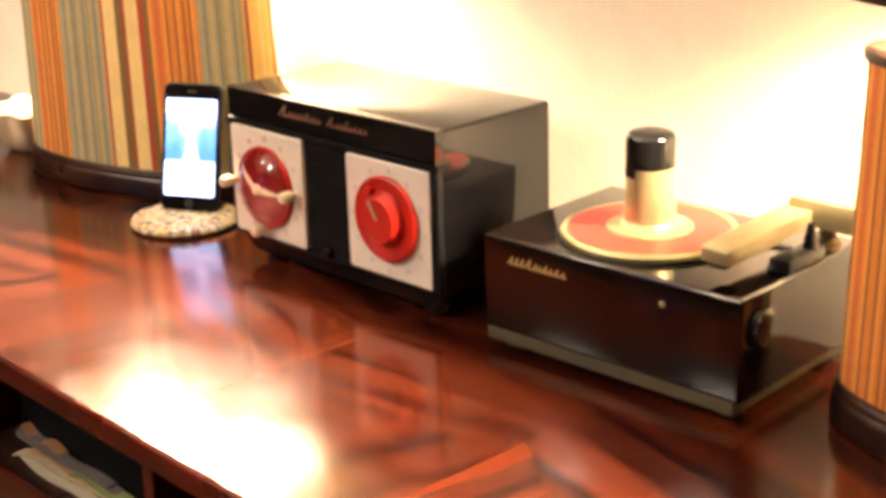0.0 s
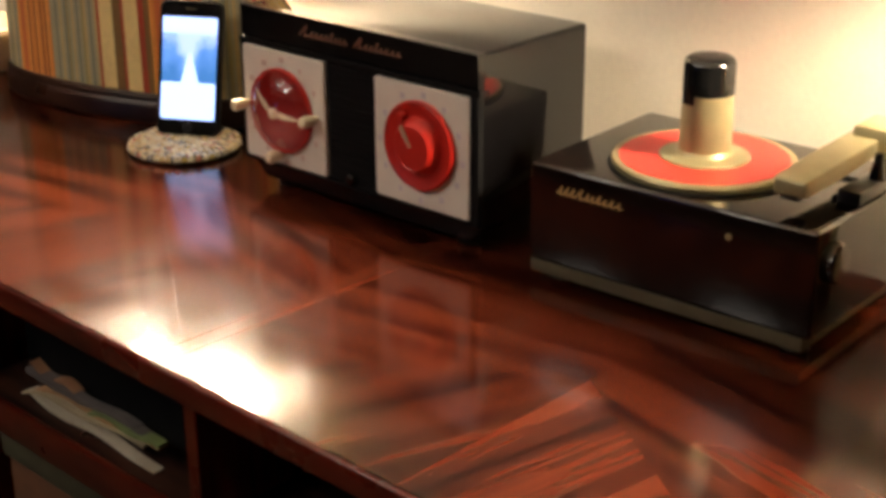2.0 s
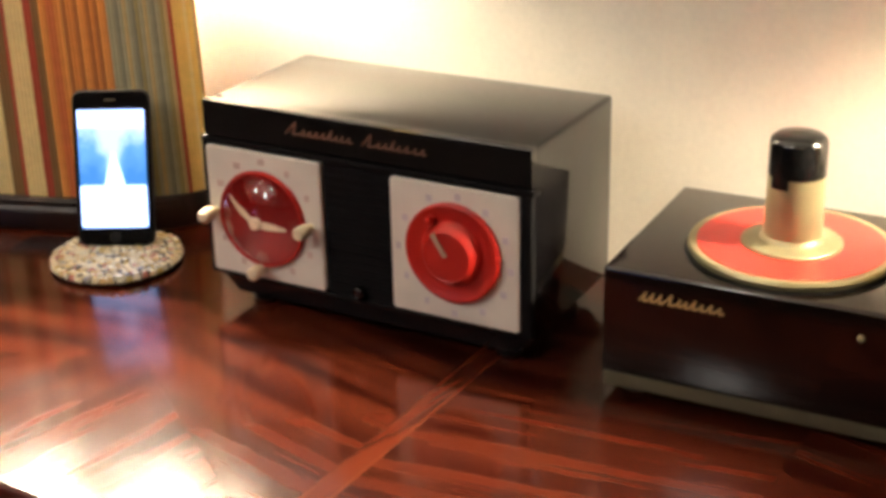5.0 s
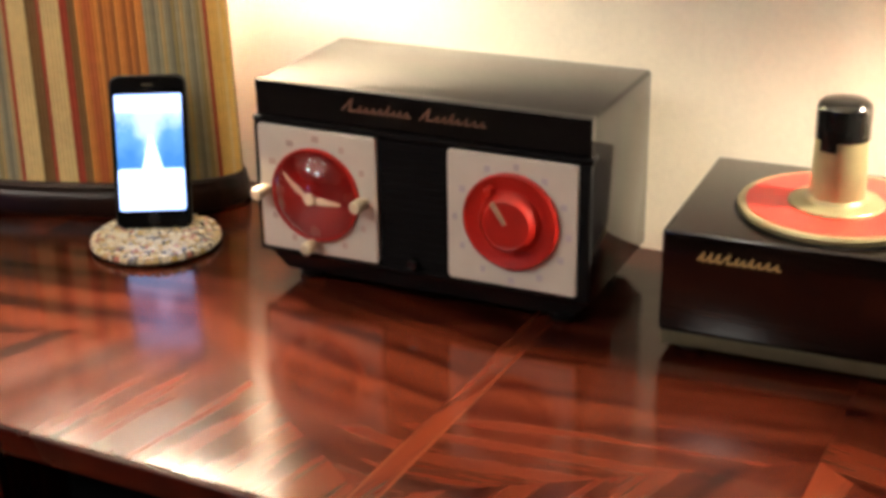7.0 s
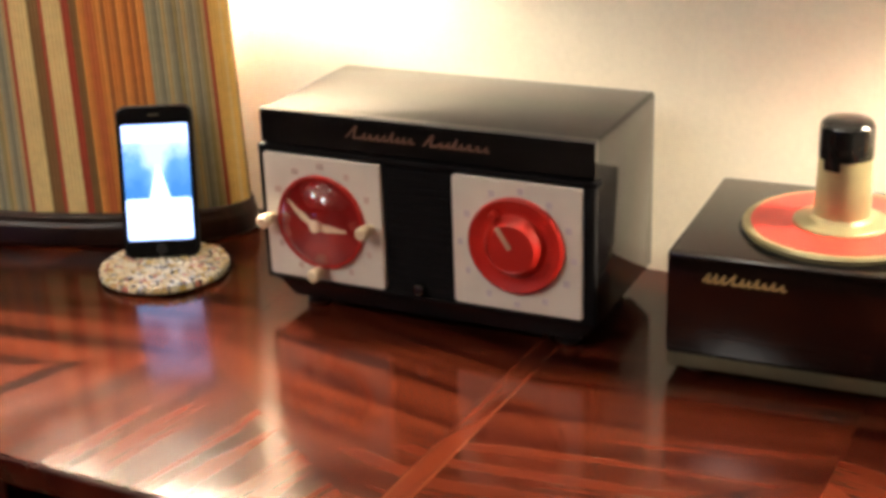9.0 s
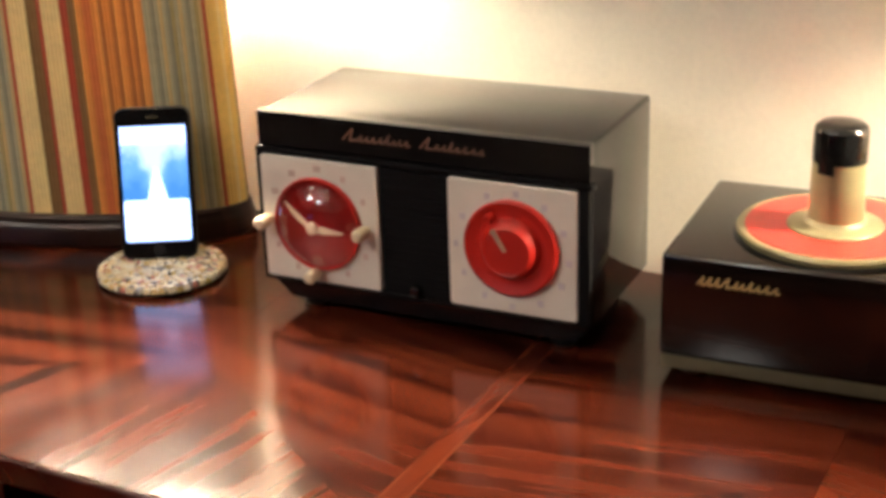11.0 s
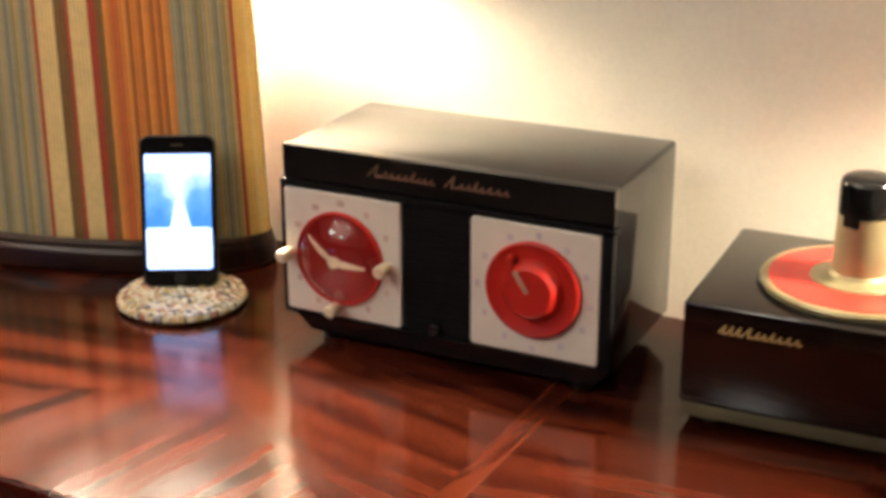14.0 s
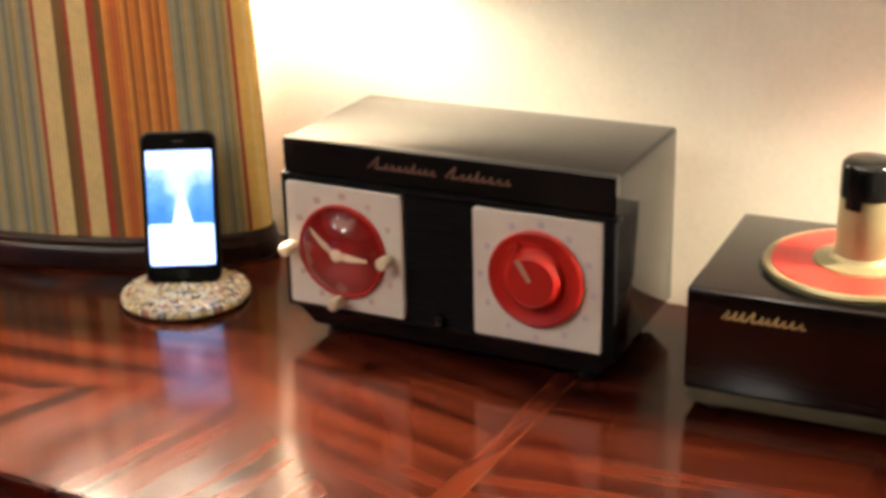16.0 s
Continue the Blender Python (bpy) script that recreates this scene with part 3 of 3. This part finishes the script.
for kx, kz in ((0.0062, 0.8415), (0.0955, 0.8425), (0.0495, 0.8005)):
    k = part("knob", turned([(0.003, -0.001), (0.003, 0.006), (0.0046, 0.0065), (0.0055, 0.010), (0.0055, 0.0180), (0.0042, 0.0200), (0.001, 0.0205)], kx, kz, -0.001, 24), ivory_knob, radio, "small cream knob")

# the tuning dial
cx, cz = 0.2205, 0.8452
part("tuning_ring", turned([(0.0380, -0.001), (0.0388, 0.003), (0.0386, 0.0052), (0.0372, 0.0064), (0.0350, 0.0060), (0.0322, 0.0042), (0.0270, 0.0040), (0.024, 0.0040)], cx, cz, -0.0015, 64), red_knob, radio, "bright red dial ring with a dished face")
kn = part("tuning_knob", turned([(0.0256, 0.0), (0.0252, 0.0010), (0.0196, 0.0096), (0.0188, 0.0102), (0.0180, 0.0097), (0.001, 0.0095)], cx, cz, -0.0050, 64), red_knob, radio, "bright red tuning knob with a tapered side", 22)
b = prism([(-0.0016, 0.001), (0.0016, 0.001), (0.0020, 0.0205), (-0.0020, 0.0205)], -0.0008, 0.0008)
ptr = part("pointer", b, pointer_tan, kn, "faded tan pointer line")
ptr.matrix_world = pose(cx, -0.0151, cz, 0, -33, 0)
tip = part("pointer_tip", turned([(0.0036, 0.0), (0.0036, 0.006), (0.0028, 0.0075), (0.0004, 0.008)], cx - 0.0160, cz + 0.0240, -0.0050, 20), red_knob, kn)

# maker's script on the brow, as plain slanted strokes
def script(name, x0, z0, y, marks, material, parent, label, thick=0.0013, lean=0.35):
    """Unreadable handwriting: for each mark (width, height) an upstroke, a downstroke and a joining stroke."""
    px = x0
    for wd, hg in marks:
        b = bmesh.new()
        pts = [(px, z0), (px + wd * 0.45 + hg * lean, z0 + hg), (px + wd * 0.5, z0), (px + wd, z0 + 0.0006)]
        for (ax, az), (bx, bz) in zip(pts, pts[1:]):
            d = Vector((bx - ax, bz - az)).normalized() * thick / 2
            vs = [(ax - d.y, az + d.x), (ax + d.y, az - d.x), (bx + d.y, bz - d.x), (bx - d.y, bz + d.x)]
            lo = [b.verts.new((x, y, z)) for x, z in vs]
            hi = [b.verts.new((x, y + 0.0014, z)) for x, z in vs]
            b.faces.new(lo)
            for q in range(4):
                b.faces.new((lo[q], lo[(q + 1) % 4], hi[(q + 1) % 4], hi[q]))
        part(name, b, material, parent, label, 0)
        px += wd


script("script_stroke", 0.0785, 0.9160, -0.0034, ((0.013, 0.0095), (0.005, 0.0045), (0.006, 0.004), (0.006, 0.004), (0.006, 0.0045), (0.006, 0.0075), (0.005, 0.004), (0.005, 0.0045), (0.007, 0.004)), gold_print, radio, "gilt script stroke")
script("script_stroke", 0.1455, 0.9160, -0.0034, ((0.011, 0.0090), (0.006, 0.004), (0.006, 0.0045), (0.005, 0.0075), (0.006, 0.004), (0.007, 0.0045), (0.007, 0.004), (0.006, 0.004)), gold_print, radio, "gilt script stroke")

# ---- the record player ----
player = thing("record_player", pose(0.3385, -0.005, 0, 0, 0, 1.5) @ pose(-0.3385, 0.005, 0), "brown bakelite record player for small records, with a gold spindle", "record player")
PX0, PX1, PY0, PY1, PZ0, PZ1 = 0.3385, 0.5835, -0.006, 0.164, 0.778, 0.8590
b = box(PX0, PX1, PY0, PY1, PZ0, PZ1)
bmesh.ops.bevel(b, geom=[e for e in b.edges], offset=0.0035, segments=4, profile=0.5, affect="EDGES")
part("case", b, bakelite_brown, player)
part("base_strip", box(PX0 + 0.0015, PX1 - 0.0060, PY0 + 0.0012, PY1 - 0.0015, 0.7675, 0.7785, 0.001), gold_dull, player, "dull gold base strip")
for fx in (PX0 + 0.02, PX1 - 0.02):
    for fy in (PY0 + 0.02, PY1 - 0.02):
        part("rubber_foot", lathe([(0.009, T), (0.0105, T + 0.001), (0.0105, 0.7678)], fx, fy, 16), black_matt, player)
SXC, SYC = 0.448, 0.070
part("recess_ring", lathe([(0.0735, 0.8583), (0.0735, 0.8597), (0.071, 0.8600)], SXC, SYC, 64), black_matt, player)
pl = part("platter", lathe([(0.062, 0.8558), (0.068, 0.8575), (0.0708, 0.8610), (0.0712, 0.8640), (0.0700, 0.8660), (0.0670, 0.8660)], SXC, SYC, 80), gold, player, "gold turntable")
part("red_ring", lathe([(0.0652, 0.8658), (0.0650, 0.8666), (0.035, 0.8668), (0.0345, 0.8658)], SXC, SYC, 80, False), red_label, pl, "red enamel ring")
part("hub", lathe([(0.0350, 0.8659), (0.0347, 0.8680), (0.0335, 0.8690), (0.026, 0.8696), (0.0225, 0.8708), (0.0206, 0.8735)], SXC, SYC, 64), gold, pl)
sp = part("spindle", lathe([(0.0204, 0.8722), (0.0192, 0.9195)], SXC, SYC, 56), gold, player, "champagne gold spindle")
part("cap", lathe([(0.0197, 0.9175), (0.0196, 0.9395), (0.0186, 0.9425), (0.0160, 0.9445), (0.006, 0.9450), (0.001, 0.9450)], SXC, SYC, 56), black_gloss, sp, "glossy black spindle cap")
# the changer blade below the cap
arc0, arc1, n = radians(232), radians(268), 10
lo = [(SXC + 0.0206 * math.cos(arc0 + (arc1 - arc0) * k / n), SYC + 0.0206 * math.sin(arc0 + (arc1 - arc0) * k / n), 0.9105) for k in range(n + 1)]
inn = [(SXC + 0.0180 * math.cos(arc1 + (arc0 - arc1) * k / n), SYC + 0.0180 * math.sin(arc1 + (arc0 - arc1) * k / n), 0.9105) for k in range(n + 1)]
part("changer_blade", loft([lo + inn, [(p[0], p[1], 0.9185) for p in lo + inn]]), black_gloss, sp)
# tone arm
b = loft([[(0.532 + i, y, z0), (0.5585 - i, y, z0), (0.5585 - i, y, z1), (0.532 + i, y, z1)] for y, z0, z1, i in ((0.0065, 0.8840, 0.8930, 0.002), (0.0085, 0.8825, 0.8950, 0.0005), (0.060, 0.8830, 0.8970, 0.0), (0.118, 0.8865, 0.8980, 0.0), (0.152, 0.8885, 0.8980, 0.0))])
bmesh.ops.bevel(b, geom=list(b.edges), offset=0.0012, segments=2, profile=0.5, affect="EDGES")
bmesh.ops.translate(b, verts=b.verts, vec=(0.009, -0.005, -0.005))
arm = part("tone_arm", b, gold_paint, player, "champagne gold tone arm")
b = loft([[(x, 0.116, z0), (x, 0.150, z0), (x, 0.150, z1), (x, 0.116, z1)] for x, z0, z1 in ((0.538, 0.8900, 0.9050), (0.540, 0.8845, 0.9060), (0.594, 0.8845, 0.9060), (0.596, 0.8860, 0.9045))])
bmesh.ops.bevel(b, geom=list(b.edges), offset=0.0012, segments=2, profile=0.5, affect="EDGES")
bmesh.ops.translate(b, verts=b.verts, vec=(0.009, -0.005, -0.005))
part("arm_head", b, gold_paint, arm)
part("pivot_post", lathe([(0.011, 0.8585), (0.011, 0.8655), (0.007, 0.8685), (0.007, 0.8805)], 0.570, 0.132, 24), gold_dull, player)
part("cartridge", box(0.543, 0.557, 0.010, 0.030, 0.8710, 0.8790, 0.001), black_matt, arm, "black cartridge under the arm")
part("arm_rest", lathe([(0.0062, 0.8585), (0.0058, 0.8700), (0.0036, 0.8835), (0.0030, 0.8880), (0.001, 0.8885)], 0.5750, 0.098, 20), black_gloss, player, "black arm rest")
part("reject_lever", merge(box(0.562, 0.581, 0.060, 0.112, 0.8580, 0.8690, 0.0025), box(0.550, 0.566, 0.084, 0.090, 0.8655, 0.8695, 0.001), box(0.549, 0.553, 0.083, 0.091, 0.8655, 0.8755, 0.001)), black_matt, player, "black reject lever")
k = turned([(0.0150, 0.0), (0.0150, 0.006), (0.0130, 0.008), (0.001, 0.0085)], 0.0, 0.0, 0.0, 36)
vol = part("volume_knob", k, black_gloss, player, "black volume knob")
vol.matrix_basis = pose(PX1 - 0.0005, 0.018, 0.831, 0, 0, 90)
part("jewel", turned([(0.0026, -0.001), (0.0026, 0.001), (0.0015, 0.002)], 0.515, 0.840, PY0, 16), gold, player, "small gold stud")
# maker's badge as plain strokes
script("badge_stroke", 0.3655, 0.8385, PY0 - 0.0010, ((0.0055, 0.0065), (0.0055, 0.0065), (0.0055, 0.0065), (0.009, 0.0075), (0.004, 0.0055), (0.0055, 0.0045), (0.0055, 0.0065), (0.006, 0.0045), (0.006, 0.0055), (0.007, 0.0045)), gold_bright, player, "gold badge stroke", 0.0015)

# ---- phone on its coaster ----
coaster = thing("coaster", pose(-0.130, 0.026, T), "round mosaic coaster of many small coloured pieces", "coaster")
# black underside; its dark colour also holds the shadow ring under the rim
part("base", lathe([(0.0530, 0.0), (0.0560, 0.0015), (0.0565, 0.0035), (0.0555, 0.0052)], segs=64), mat("shadow_dark_cork", (0.030, 0.024, 0.018), 0.8, var=0.3, scale=120, bump=0.4), coaster, "dark cork base, with the shadow ring beneath put into its colour")
b = bmesh.new()
rnd = random.Random(4)
ring = 0.0008
while ring < 0.0545:
    count = max(1, int(2 * math.pi * ring / 0.0068))
    off = rnd.random() * 6
    for q in range(count):
        a = off + 2 * math.pi * q / count
        w, ln, hgt = 0.0035 * rnd.uniform(0.8, 1.1), 0.0034 * rnd.uniform(0.85, 1.05), 0.0028 * rnd.uniform(0.5, 1.2)
        m = Matrix.Translation((ring * math.cos(a), ring * math.sin(a), 0.0060)) @ Matrix.Rotation(a + rnd.uniform(-0.3, 0.3), 4, "Z")
        low = [b.verts.new(m @ Vector((sx * w, sy * ln, -0.0022))) for sx, sy in ((-1, -1), (1, -1), (1, 1), (-1, 1))]
        up = [b.verts.new(m @ Vector((sx * w * 0.7, sy * ln * 0.7, hgt))) for sx, sy in ((-1, -1), (1, -1), (1, 1), (-1, 1))]
        b.faces.new(up)
        for i in range(4):
            b.faces.new((low[i], low[(i + 1) % 4], up[(i + 1) % 4], up[i]))
    ring += 0.0066
tagged(part("mosaic_piece", b, mosaic, coaster, "", 50), kind="stuff")

# phone, leaning back; its own frame has x across, z up the screen, -y towards the viewer
PH = pose(-0.1385, 0.0362, 0.7685, -15.0, 0, 28.0)
phone = thing("mobile_phone", PH, "black mobile phone with a lit screen, standing on the coaster", "phone")
W, H, D = 0.0675, 0.1365, 0.0085
b = loft([[(x, y, z) for x, z in rounded(-W / 2 + i, W / 2 - i, i, H - i, 0.009 - i * 0.6, 6)] for y, i in ((0.0, 0.0015), (0.0012, 0.0), (D - 0.002, 0.0), (D, 0.002))])
part("case", b, black_matt, phone, "black case")
part("front_glass", loft([[(x, y, z) for x, z in rounded(-W / 2 + 0.0018, W / 2 - 0.0018, 0.0018, H - 0.0018, 0.0075, 6)] for y in (-0.0006, 0.001)]), black_gloss, phone)
SW, SH, SB = 0.0585, 0.103, 0.0165
scr = part("screen", loft([[(x, y, z) for x, z in rounded(-SW / 2, SW / 2, SB, SB + SH, 0.0012, 3)] for y in (-0.0011, -0.0003)]), screen_picture, phone, "lit screen with a blue picture")
def patch(name, pts, y, material):
    part(name, loft([[(x, y, z) for x, z in pts], [(x, y + 0.0003, z) for x, z in pts]]), material, scr, smooth=0)
patch("status_area", rounded(-SW / 2, SW / 2, SB + 0.087, SB + SH, 0.001, 2), -0.0016, screen_white)
patch("text_area", rounded(-SW / 2, SW / 2, SB, SB + 0.0375, 0.003, 4), -0.0016, screen_white)
patch("white_shape", [(-0.0080, SB + 0.037), (0.0110, SB + 0.037), (0.0030, SB + 0.066), (-0.0010, SB + 0.066)], -0.0018, screen_white)
part("home_button", turned([(0.0052, -0.001), (0.0052, 0.0002), (0.004, 0.0004)], 0, 0.0085, -0.0006, 24), black_matt, phone)
part("earpiece", loft([[(x, y, z) for x, z in rounded(-0.005, 0.005, 0.1270, 0.1284, 0.0006, 3)] for y in (-0.0009, -0.0003)]), gold_dull, phone)
stand = thing("phone_stand", pose(-0.1385, 0.0362, T + 0.0075, 0, 0, 28.0), "small black stand holding the phone upright", "stand")
part("plate", box(-0.028, 0.028, 0.0125, 0.036, 0.0, 0.003, 0.001), black_matt, stand)
part("prop", loft([[(-0.02, 0.0135, 0.002), (0.02, 0.0135, 0.002), (0.02, 0.031, 0.002), (-0.02, 0.031, 0.002)], [(-0.018, 0.0225, 0.048), (0.018, 0.0225, 0.048), (0.018, 0.0265, 0.048), (-0.018, 0.0265, 0.048)]]), black_matt, stand)

# ---- in the open compartment ----
cover = [mat("cream_paper", (0.36, 0.29, 0.19), 0.8, var=0.2, scale=30), mat("tan_paper", (0.26, 0.12, 0.06), 0.8, var=0.25, scale=30), mat("grey_paper", (0.085, 0.072, 0.072), 0.8, var=0.2, scale=30),
         mat("green_paper", (0.15, 0.19, 0.07), 0.7, var=0.3, scale=30), mat("orange_paper", (0.34, 0.18, 0.08), 0.7, var=0.2, scale=30), mat("white_paper", (0.42, 0.37, 0.29), 0.8, var=0.1, scale=30)]


def magazine(at, turn, thick, width, depth, sag, curl, material, label):
    """A soft magazine: its middle bowed by sag, its outer end rolled down by curl."""
    rings = []
    for k in range(17):
        u = k / 16
        zz = sag * math.sin(u * math.pi) + 0.0022 * math.sin(u * 9 + thick * 3000) - curl * max(0.0, 0.3 - u) ** 2 / 0.09
        th = thick * (0.75 + 0.25 * math.sin(u * math.pi))
        rings.append([(width * (u - 0.5), -depth / 2, zz), (width * (u - 0.5), depth / 2, zz), (width * (u - 0.5), depth / 2, zz + th), (width * (u - 0.5), -depth / 2, zz + th)])
    ob = part("magazine", loft(rings), material, None, label)
    ob.matrix_world = ROOM @ pose(*at, 0, 0, turn)
    tagged(ob, label, "magazine", "stack of magazines in the open compartment")


MY, MD = -DEPTH + 0.032, 0.010
magazine((-0.152, MY - 0.007, 0.6455), 0, 0.003, 0.175, MD, 0.001, -0.006, cover[5], "white folded paper lying at the bottom of the stack")
magazine((-0.168, MY - 0.004, 0.6540), 3, 0.0022, 0.160, MD, 0.002, 0.0065, cover[0], "cream paged magazine, rolled at its end, in the stack")
magazine((-0.152, MY - 0.001, 0.6575), 2, 0.002, 0.165, MD, 0.003, 0.003, cover[4], "orange covered magazine in the stack")
magazine((-0.114, MY, 0.6590), 2, 0.004, 0.09, MD, 0.002, 0.0, cover[3], "green covered magazine in the stack")
magazine((-0.162, MY, 0.6615), 2, 0.0025, 0.17, MD, 0.003, -0.003, cover[2], "grey covered magazine in the stack")
magazine((-0.176, MY + 0.001, 0.6640), 1, 0.002, 0.15, MD, 0.002, -0.004, cover[2], "grey magazine near the top of the stack")
magazine((-0.214, MY + 0.002, 0.6668), 3, 0.0025, 0.06, MD, 0.001, -0.006, cover[1], "tan covered magazine on top of the stack")
deck = thing("disc_player", ROOM @ pose(-0.146, -DEPTH + 0.142, 0.645), "black disc player at the back of the compartment", "disc player")
part("case", box(-0.145, 0.145, -0.09, 0.09, 0.004, 0.078, 0.002), black_slat, deck)
part("display", box(-0.02, 0.01, -0.0915, -0.0895, 0.052, 0.060), mat("dim_display_glass", (0.04, 0.06, 0.058), 0.3), deck, "dim grey-green display")
for fx in (-0.12, 0.12):
    part("rubber_foot", lathe([(0.01, 0.0), (0.01, 0.0045)], fx, 0.0, 12), black_matt, deck)
crate = thing("storage_box", ROOM @ pose(-0.153, -DEPTH + 0.145, 0.322), "brown storage box with an olive grey lid in the lower compartment", "box")
part("body", box(-0.135, 0.135, -0.125, 0.10, 0.0, 0.248, 0.004), mat("brown_card", (0.13, 0.05, 0.022), 0.7, var=0.2, scale=40), crate)
part("lid", box(-0.139, 0.139, -0.129, 0.104, 0.252, 0.280, 0.004), mat("olive_grey_card", (0.06, 0.055, 0.028), 0.7, var=0.2, scale=40), crate, "olive grey card lid")
part("lid_seam", box(-0.132, 0.132, -0.122, 0.098, 0.247, 0.253), black_matt, crate)

# ---- a cream ornament behind the striped lamp ----
orn = thing("ornament", ROOM @ pose(-0.815, -0.125, T), "cream glazed ornament shaped like a folded shell", "ornament")
glaze = mat("cream_glaze", (0.72, 0.60, 0.40), 0.3, var=0.2, scale=25)
b = lathe([(0.030, 0.0), (0.036, 0.004), (0.050, 0.025), (0.060, 0.052), (0.057, 0.054), (0.046, 0.030), (0.030, 0.010)], segs=60)
for v in b.verts:
    a = math.atan2(v.co.y, v.co.x)
    f = 1 + 0.16 * math.sin(7 * a) * v.co.z / 0.05
    v.co.x *= f
    v.co.y *= f
part("bowl", b, glaze, orn)
part("brown_heart", lathe([(0.026, 0.011), (0.030, 0.020), (0.020, 0.036), (0.004, 0.041)], segs=32), yarn["brown"], orn, "brown centre")
